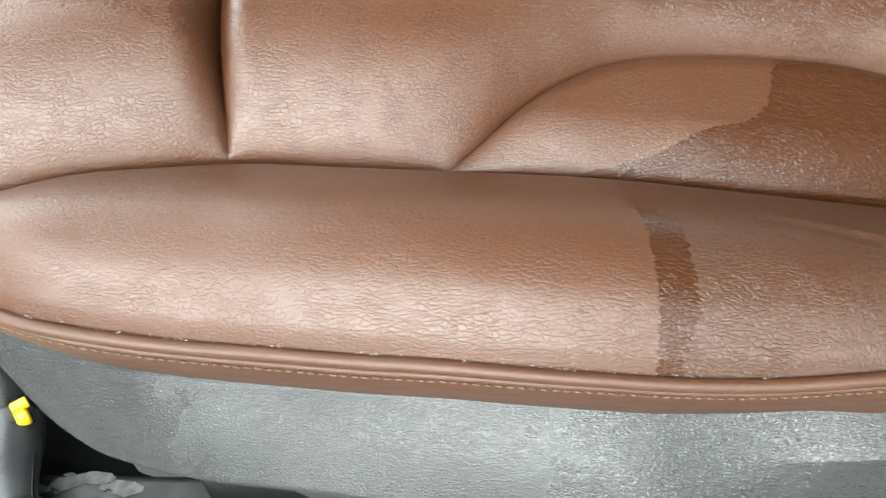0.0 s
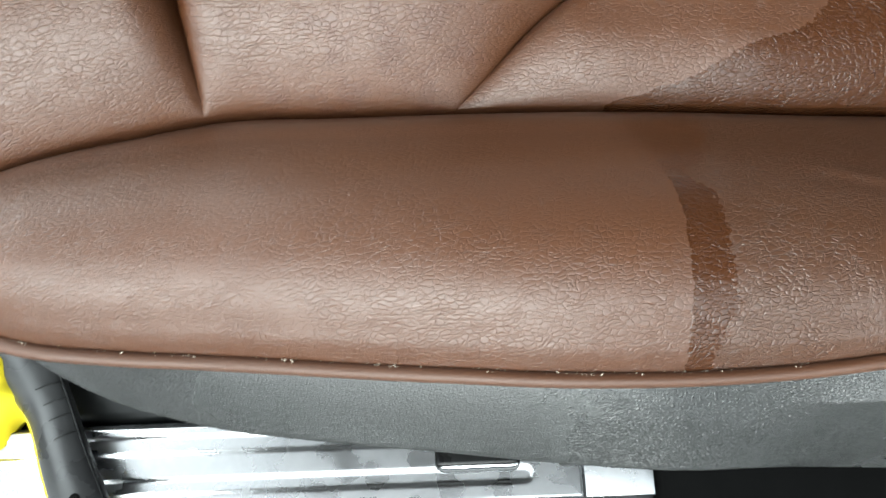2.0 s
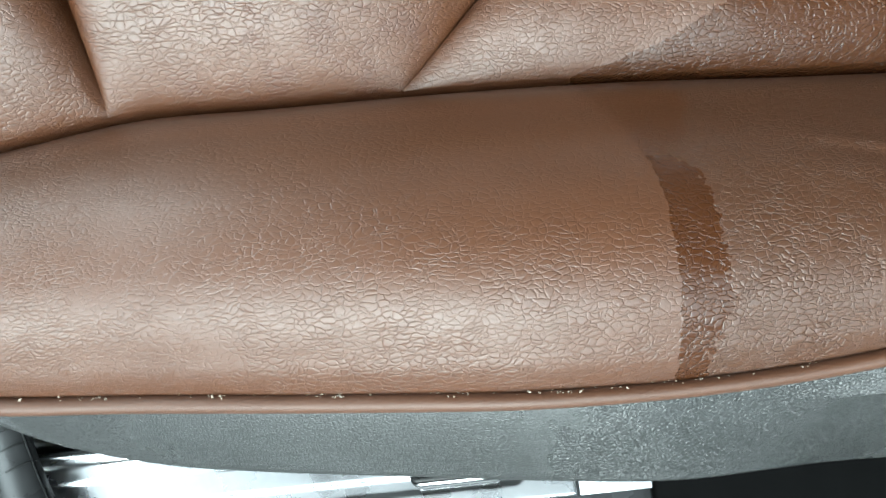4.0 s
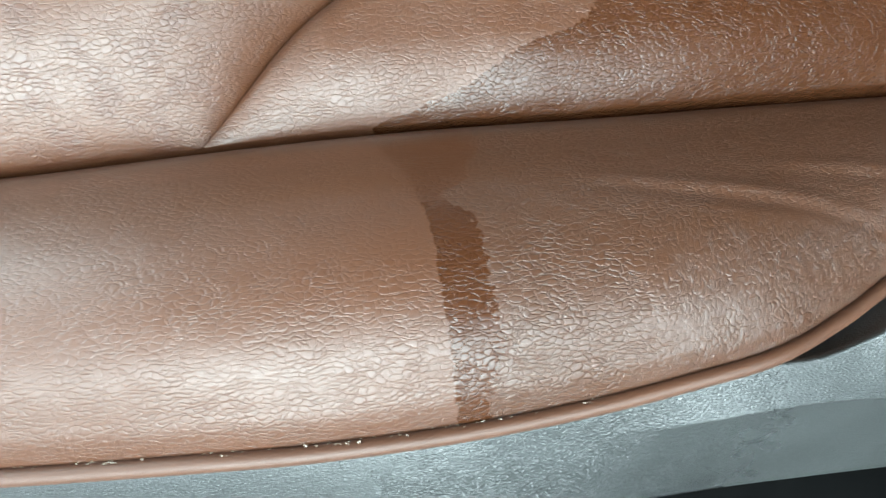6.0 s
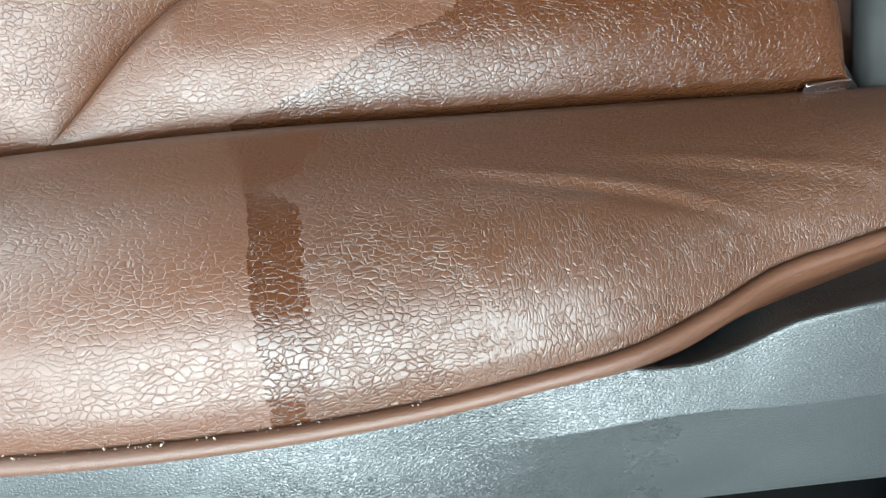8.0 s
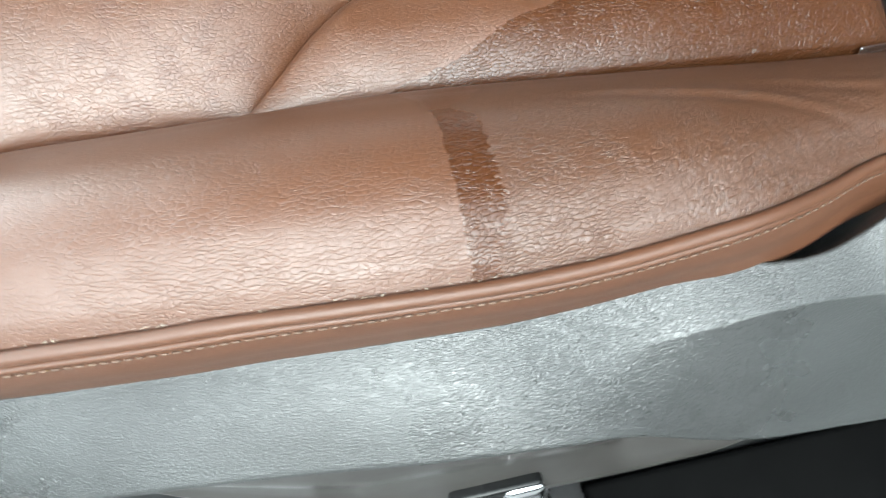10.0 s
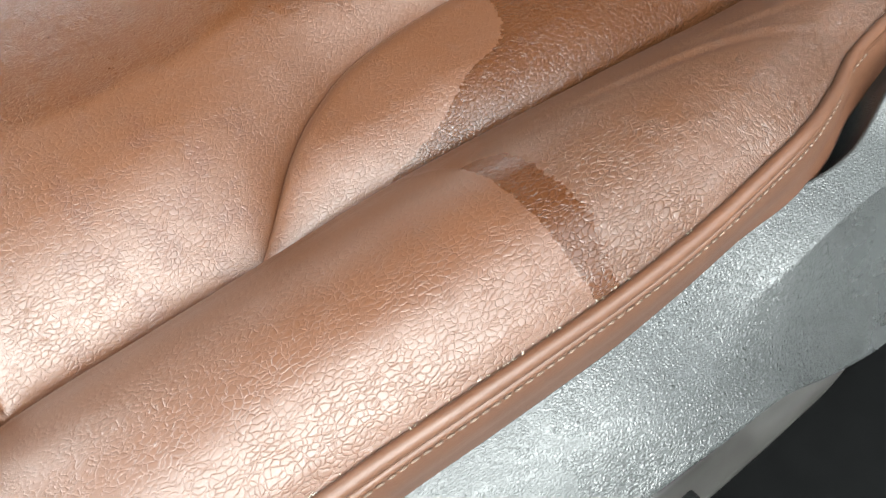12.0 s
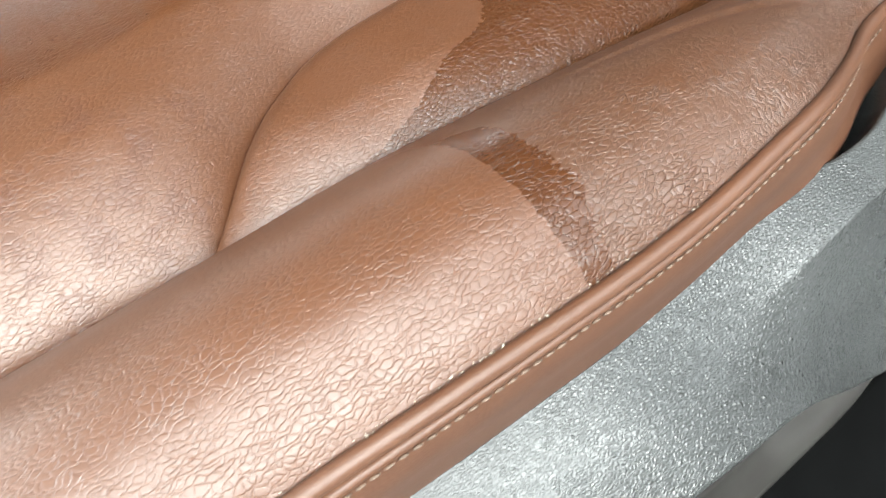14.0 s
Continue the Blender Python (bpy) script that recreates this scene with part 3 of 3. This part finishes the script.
bow = np.clip((Xt + 0.275) / 0.05, 0, 1) * (1 - fold_amt(Xt) * 0.75)
out = 0.006 * np.sin(math.pi * V) * bow
k_ = fold_amt(Xt)
yc = (y0 + (y1 - y0) * cv) * (1 - k_) + fold_y(Xt) * k_
zc = (z0 + (z1 - z0) * cv) * (1 - k_) + fold_z(Xt) * k_
v1, v2 = np.clip(V / cv, 0, 1), np.clip((V - cv) / (1 - cv), 0, 1)
Yt = np.where(V < cv, y0 + (yc - y0) * v1, yc + (y1 - yc) * v2) - out * 0.7
Zt = np.where(V < cv, z0 + (zc - z0) * v1, zc + (z1 - zc) * v2) + out * 0.7
Zt += wobble(Xt, Zt, 21, 0.12, 0.0006)
lip = [np.stack([xt, Yt[:, -1] + a, Zt[:, -1] - b], -1)[:, None] for a, b in ((-0.0008, 0.002), (0.0002, 0.004), (0.003, 0.0055), (0.02, 0.006), (0.05, 0.006))]
back = [np.stack([xt, Yt[:, 0] + a, Zt[:, 0] - b], -1)[:, None] for a, b in ((0.05, 0.036), (0.014, 0.017), (0.004, 0.004), (0.0012, -0.0002))]
seat_part(grid("side_trim", np.concatenate(back + [np.stack([Xt, Yt, Zt], -1)] + lip, 1), plastic_trim, None, "black grained plastic side trim, damp and shiny"))

# seat body under the leather, control panel, switches
bm = bmesh.new()
box(bm, -0.26, 0.44, 0.275, 0.84, 0.34, 0.575, bevel=0.02)
seat_part(part("seat_base", bm, foam, None, "dark seat body"))
cp_top, cp_low = spline([-0.13, -0.06, 0.0, 0.1, 0.14, 0.18, 0.22, 0.26, 0.298], [0.506, 0.511, 0.515, 0.514, 0.510, 0.498, 0.472, 0.448, 0.438],
                        [0.498, 0.452, 0.428, 0.408, 0.403, 0.401, 0.401, 0.404, 0.425])
xc = np.linspace(-0.13, 0.298, 90)
rows_c = []
for v in np.concatenate([np.linspace(0, 0.42, 7), np.linspace(0.46, 0.62, 7), np.linspace(0.7, 1, 7)]):
    # a ledge above, a finger scoop that deepens behind, a rounded rim below
    ledge = 0.0025 * np.clip((v - 0.44) / 0.12, 0, 1) * np.clip((1.02 - v) / 0.3, 0, 1)
    scoop = 0.009 * np.exp(-((xc - 0.212) / 0.032) ** 2) * math.exp(-((v - 0.55) / 0.16) ** 2)
    rows_c.append(np.stack([xc, 0.184 + np.maximum(0, 0.02 - xc) * 0.17 + 0.004 * v + ledge + scoop, cp_top(xc) + (cp_low(xc) - cp_top(xc)) * v], -1))
rows_c.append(np.stack([xc, rows_c[-1][:, 1] + 0.004, rows_c[-1][:, 2] - 0.0025], -1))
rows_c.append(np.stack([xc, rows_c[-1][:, 1] + 0.06, rows_c[-1][:, 2] + 0.002], -1))
rows_c.insert(0, np.stack([xc, rows_c[0][:, 1] + 0.06, rows_c[0][:, 2] + 0.001], -1))
seat_part(grid("control_panel", np.stack(rows_c, 1), panel_plastic, None, "brownish grey glossy seat control panel"))
for x0, x1, c0 in ((-0.018, 0.042, -0.016), (0.072, 0.133, 0.106)):
    sw = boxed("seat_switch", (x0, x1, 0.181, 0.203, 0.404, 0.430), plastic_tool_gloss, None, "black seat adjuster with a chrome edge", bevel=0.004)
    seat_part(sw)
    c = boxed("chrome_edge", (c0, x1 + 0.001, 0.1785, 0.199, 0.4055, 0.4285), chrome, None, "chrome end", bevel=0.005)
    c.parent = sw
for yy in (0.30, 0.78):
    seat_part(boxed("seat_rail", (-0.22, 0.46, yy, yy + 0.04, 0.20, 0.36), plastic_dark, None, "dark metal seat rail", bevel=0.004))
# chrome sliver added in place of the light that shows through the gap
seat_part(boxed("gap_glint", (0.388, 0.414, 0.3455, 0.3475, 0.570, 0.5905), chrome, None, "bright sliver standing for light seen through the gap", bevel=0.0008))

# backrest foot behind the cushion
ang = np.linspace(0, 2 * math.pi, 48, endpoint=False)
zb = np.linspace(0, 1, 30)
A, Vb = np.meshgrid(ang, zb, indexing="xy")
ce, se = np.cos(A), np.sin(A)
rx = np.sign(ce) * np.abs(ce) ** 0.6 * 0.075
ry = np.sign(se) * np.abs(se) ** 0.6 * 0.27
Xb = 0.494 + rx + 0.20 * Vb
Yb = 0.57 + ry
Zb = 0.50 + 0.62 * Vb
seat_part(grid("backrest", np.stack([Xb, Yb, Zb], -1), leather_plain, None, "brown leather backrest", closed=True))

# satin strip up the outer edge of the backrest
sv = np.linspace(-0.1, 1.0, 24)
rows_s = []
for wv, lift in ((-0.02, 0.006), (0.1, -0.003), (0.35, -0.0055), (0.65, -0.0055), (0.9, -0.003), (1.02, 0.006)):
    rows_s.append(np.stack([0.440 + 0.0225 * sv + 0.0045 * wv + lift, 0.376 + 0.13 * sv - 0.019 * wv, 0.567 + 0.075 * sv + 0.011 * wv], -1))
seat_part(grid("backrest_strip", np.stack(rows_s, 1), satin_grey, None, "grey satin strip on the backrest edge"))

# ---- lint along the piping ----
bm = bmesh.new()
rng = random.Random(4)
clumps = [0.048, 0.014, -0.035, -0.085, 0.062, 0.1, -0.13]
spots = [rng.gauss(rng.choice(clumps), 0.006) for _ in range(60)] + [rng.uniform(-0.22, 0.16) for _ in range(50)]
for i, x in enumerate(spots):
    s = rng.uniform(0.00016, 0.00034) if i % 9 else rng.uniform(0.0004, 0.0006)
    r = bmesh.ops.create_icosphere(bm, subdivisions=1, radius=1.0)
    m = pose(x, float(pipe_y(x)) + rng.uniform(0.0010, 0.0026), float(pipe_z(x)) + 0.0034, rng.uniform(0, 90), rng.uniform(0, 90), rng.uniform(0, 360))
    long, flat = rng.uniform(1.2, 2.6), rng.uniform(0.5, 0.9)
    for v in r["verts"]:
        v.co = m @ Vector((v.co.x * s * long, v.co.y * s * flat, v.co.z * s * 0.7))
tagged(part("lint", bm, lint), "pale bits of lint caught along the leather piping", "lint", kind="stuff")

# ---- door sill ----
SILL = pose(0, 0.252, 0.237, 9, 0, 0)
sill = tagged(boxed("sill", (-1.2, 0.192, -0.192, 0.008, -0.13, 0.0), sill_plastic, bevel=0.012, m=SILL), "black glossy door sill with a grooved tread plate", "door sill", kind="structure")


def tread_plate(name, x0, x1, label):
    """A moulded tread plate with two long grooves that end in a round."""
    ly = np.linspace(-0.0765, 0.004, 62)
    lx = np.concatenate([np.linspace(x0, x1 - 0.07, 40)[:-1], np.linspace(x1 - 0.07, x1, 48)])
    U, W = np.meshgrid(lx, ly, indexing="ij")
    H = np.full(U.shape, 0.0030)
    for mid_y, half in ((-0.0140, 0.0080), (-0.0530, 0.0068)):
        reach = np.maximum(U - (0.072 - half), 0)
        d = np.hypot(reach, W - mid_y) - half
        H -= 0.0026 / (1 + np.exp(np.clip(d / 0.0006, -40, 40)))
    rim = np.minimum(np.minimum(W + 0.0765, 0.004 - W), x1 - U)
    H -= 0.0030 * np.clip(1 - rim / 0.002, 0, 1) ** 2
    p = np.stack([U, W, H], -1)
    m = np.array(SILL)
    return grid(name, p @ m[:3, :3].T + m[:3, 3], sill_metal, sill, label)


tread_plate("tread_plate", -0.62, 0.1210, "satin metal tread plate with two long grooves")
boxed("end_plate", (0.1232, 0.190, -0.0765, 0.004, -0.006, 0.0030), sill_metal, sill, "satin metal end plate", bevel=0.001, m=SILL)
boxed("edge_strip", (-1.2, 0.118, -0.100, -0.082, -0.010, 0.006), chrome, sill, "bright edge strip", bevel=0.005, m=SILL)
tagged(boxed("weather_strip", (-1.2, 0.9, 0.030, 0.060, 0.15, 0.208), rubber, bevel=0.01), "black rubber door seal along the sill", "door seal", kind="structure")
tagged(boxed("sill_cover", (-1.2, 0.9, 0.2635, 0.345, 0.13, 0.226), plastic_dark, bevel=0.012), "dark plastic cover inside the door sill", "sill cover", kind="structure")

# the dark void past the sill's end, made as a near-black block
tagged(boxed("shade_block", (0.1925, 0.9, 0.0, 0.262, 0.05, 0.222), shade_black, bevel=0.01), "near-black block standing for the deep shade behind the sill", "pillar trim", kind="structure")

# ---- cleaning tool and cloth on the sill ----
tool = thing("steam_gun", "black hand-held cleaning gun with yellow buttons lying over the sill", "cleaning gun", (-0.37, 0.22, 0.243))
TOOL_INV = Matrix.Translation((0.37, -0.22, -0.243))


def tool_part(ob):
    ob.parent = tool
    ob.matrix_parent_inverse = TOOL_INV
    return ob


def loft(rows):
    """Smooth places and radii through control rows of (x, y, z, r)."""
    rows = np.array(rows)
    k = np.arange(len(rows))
    fs = spline(k, *rows.T)
    t = np.linspace(0, len(rows) - 1, 70)
    v = np.stack([f(t) for f in fs], -1)
    return v[:, :3], v[:, 3]


grip, grip_r = loft([(-0.318, 0.125, 0.2635, 0.012), (-0.322, 0.135, 0.2635, 0.0235), (-0.342, 0.175, 0.264, 0.0240), (-0.366, 0.22, 0.2635, 0.0225), (-0.388, 0.265, 0.263, 0.0215), (-0.408, 0.295, 0.262, 0.0255),
                     (-0.430, 0.33, 0.260, 0.0345), (-0.446, 0.362, 0.257, 0.0395), (-0.455, 0.376, 0.256, 0.038), (-0.458, 0.382, 0.256, 0.02)])
body = tool_part(tube("grip", grip, grip_r, plastic_tool, None, "matt black ribbed grip", sides=28, squash=0.80))
head, head_r = loft([(-0.440, 0.352, 0.256, 0.030), (-0.452, 0.370, 0.256, 0.0385), (-0.475, 0.405, 0.254, 0.043), (-0.51, 0.445, 0.249, 0.042), (-0.545, 0.485, 0.243, 0.034), (-0.57, 0.515, 0.24, 0.022), (-0.575, 0.52, 0.24, 0.008)])
head_ob = tool_part(tube("control_head", head, head_r, plastic_tool_gloss, None, "glossy black control head", sides=28, squash=0.72))
AX = math.degrees(math.atan2(0.04, -0.035))
for (bx, by, bz), (l, w_, h) in (((-0.482, 0.427, 0.2825), (0.036, 0.019, 0.010)), ((-0.424, 0.3775, 0.2795), (0.026, 0.013, 0.012)), ((-0.520, 0.462, 0.276), (0.018, 0.014, 0.010))):
    M = pose(bx, by, bz, 0, 0, AX)
    but = tool_part(boxed("button", (-l / 2, l / 2, -w_ / 2, w_ / 2, -h / 2, h / 2), yellow_plastic, None, "yellow push button", bevel=0.004, m=M))
    if l == 0.026:
        tab = boxed("tab", (0.002, l / 2, -w_ / 2 - 0.004, w_ / 2 - 0.001, h / 2 - 0.003, h / 2 + 0.004), yellow_plastic, None, bevel=0.0015, m=M)
        tab.parent = but
    if l > 0.03:
        for q in (-0.008, 0.0, 0.008):
            rg = boxed("ridge", (q - 0.0017, q + 0.0017, -0.0075, 0.0075, h / 2 - 0.001, h / 2 + 0.0022), yellow_plastic, None, bevel=0.0006, m=M)
            rg.parent = but
# flush discs whose black stands for the shade inside the screw holes
for hx, hy, hz in ((-0.4245, 0.326, 0.2865), (-0.344, 0.186, 0.2825)):
    b2 = bmesh.new()
    bmesh.ops.create_cone(b2, cap_ends=True, segments=20, radius1=0.0050, radius2=0.0046, depth=0.004, matrix=pose(hx, hy, hz - 0.0014))
    tool_part(part("screw_hole", b2, shade_black, None, "near-black disc standing for a shaded screw hole"))
for q in (0.24, 0.255, 0.271, 0.287):
    i = int(np.argmin(np.abs(grip[:, 1] - q)))
    c, r = grip[i], grip_r[i]
    arc = [(c[0] + math.cos(a) * (r + 0.0003) * 0.86, c[1] + math.cos(a) * (r + 0.0003) * 0.5, c[2] + math.sin(a) * (r + 0.0003) * 0.80) for a in np.linspace(0.15, 1.5, 14)]
    tool_part(tube("grip_groove", arc, 0.0008, rubber, None, sides=6))
side_pts = np.stack([grip[4:56, 0] + grip_r[4:56] * 0.80, grip[4:56, 1] + grip_r[4:56] * 0.46, grip[4:56, 2] + 0.007], -1)
tool_part(tube("parting_line", side_pts, 0.0013, plastic_tool_gloss, None, sides=6))
trig = np.stack([grip[8:40, 0] - grip_r[8:40] * 0.95, grip[8:40, 1] - grip_r[8:40] * 0.4, grip[8:40, 2] + 0.001], -1)
tool_part(tube("trigger", trig, 0.0018, yellow_plastic, None, "thin yellow trigger edge", sides=8))

u = np.linspace(0, 1, 70)
A2, R2 = np.meshgrid(np.linspace(0, 2 * math.pi, 90, endpoint=False), u, indexing="xy")
rad = R2 * (1 + 0.12 * np.sin(3 * A2 + 0.6) + 0.07 * np.sin(7 * A2 + 2.0))
Xc = -0.492 + 0.082 * rad * np.cos(A2)
Yc = 0.292 + 0.062 * rad * np.sin(A2)
hgt = np.clip(1 - R2 ** 2.2, 0, 1)
Zc = 0.2375 + 0.050 * hgt ** 0.6 * (1 + 0.25 * np.sin(Xc * 95 + Yc * 60) + 0.22 * np.sin(Yc * 130 - Xc * 50 + 1) + 0.1 * np.sin(Xc * 260 + 2))
Zc -= 0.012 * np.exp(-((Xc + 0.46 + (Yc - 0.29) * 0.6) / 0.008) ** 2) * hgt
cl = np.stack([Xc, Yc, Zc], -1)
base_ring = cl[-1:].copy()
base_ring[..., 2] = 0.230
cloth_ob = grid("cloth", np.concatenate([cl, base_ring], 0), yellow_cloth, None, closed=True)
tagged(cloth_ob, "crumpled bright yellow cleaning cloth lying on the door sill", "cloth")

# dried dust smears on the cover inside the sill
bm = bmesh.new()
rng2 = random.Random(9)
for i in range(46):
    t_ = rng2.random()
    cx = -0.412 + 0.10 * t_ + rng2.gauss(0, 0.006)
    cy = 0.318 + 0.018 * math.sin(t_ * 3.0) + rng2.gauss(0, 0.0035)
    rr = rng2.uniform(0.002, 0.009)
    n = 9
    vs = [bm.verts.new((cx + rr * 1.5 * math.cos(a) * rng2.uniform(0.6, 1.2), cy + rr * 0.8 * math.sin(a) * rng2.uniform(0.6, 1.2), 0.2263 + i * 0.00002)) for a in (2 * math.pi * k / n for k in range(n))]
    bm.faces.new(vs)
tagged(part("dust_smear", bm, dust), "grey dried dust smears on the dark sill cover", "dust", kind="stuff")

# ---- car floor, then unseen pieces that close the place and shape its light ----
tagged(boxed("floor", (-1.3, 1.6, 0.30, 1.55, 0.10, 0.16), carpet), "black car floor carpet", "carpet", kind="structure")
# unseen roof, drawn out past the opening to keep sky off the crest
tagged(boxed("ceiling", (-0.42, 1.6, -0.12, 1.55, 1.36, 1.44), roof_slab_grey), "grey unseen roof slab reaching out to cut overhead sky", "roof lining", kind="structure")
# unseen cabin sides; their heights and the slit set how much light enters
far = tagged(boxed("wall_far", (-1.3, 1.6, 1.50, 1.60, 0.10, 0.98), cabin_dark), "dark unseen far cabin side with a slit for light", "cabin wall", kind="structure")
for x0, x1 in ((-1.02, -0.94), (0.36, 0.46), (1.44, 1.60)):
    boxed("slit_post", (x0, x1, 1.50, 1.58, 0.98, 1.355), cabin_dark, far, bevel=0.01)
boxed("slit_head", (-1.02, 1.6, 1.50, 1.58, 1.16, 1.355), cabin_dark, far)
tagged(boxed("wall_front", (-1.35, -1.3, 0.10, 1.60, 0.10, 0.95), cabin_dark), "dark unseen cabin front, kept low to let light in", "cabin wall", kind="structure")
tagged(boxed("wall_back", (1.55, 1.6, 0.06, 1.50, 0.10, 0.92), cabin_dark), "dark unseen cabin rear, kept low to let light in", "cabin wall", kind="structure")
# pillar and side slab stand out of view to hold light off the rear
tagged(boxed("pillar_blocker", (0.52, 0.70, -0.04, 0.14, 0.224, 1.36), cabin_dark, bevel=0.03), "dark unseen pillar added to shade the rear of the seat", "pillar", kind="structure")
tagged(boxed("side_blocker", (0.705, 1.6, -0.04, 0.14, 0.224, 1.355), cabin_dark, bevel=0.03), "dark unseen side slab added to block light from behind", "cabin wall", kind="structure")
# two unseen slabs, added only to cut off light near the horizon
tagged(boxed("yard_blocker", (0.79, 14.0, -4.3, -4.1, -0.22, 1.9), cabin_dark), "dark unseen slab added to block low light from outside", "wall", kind="structure")
tagged(boxed("yard_blocker_low", (-14, 0.786, -4.3, -4.1, -0.22, 1.7), cabin_dark), "lower dark unseen slab added to block low light", "wall", kind="structure")
# unseen ground sheet, added to bounce light onto the trim and seat
tagged(boxed("ground", (-400, 400, -400, 400, -0.30, -0.22), concrete), "pale grey unseen ground that bounces light upwards", "ground", kind="structure")
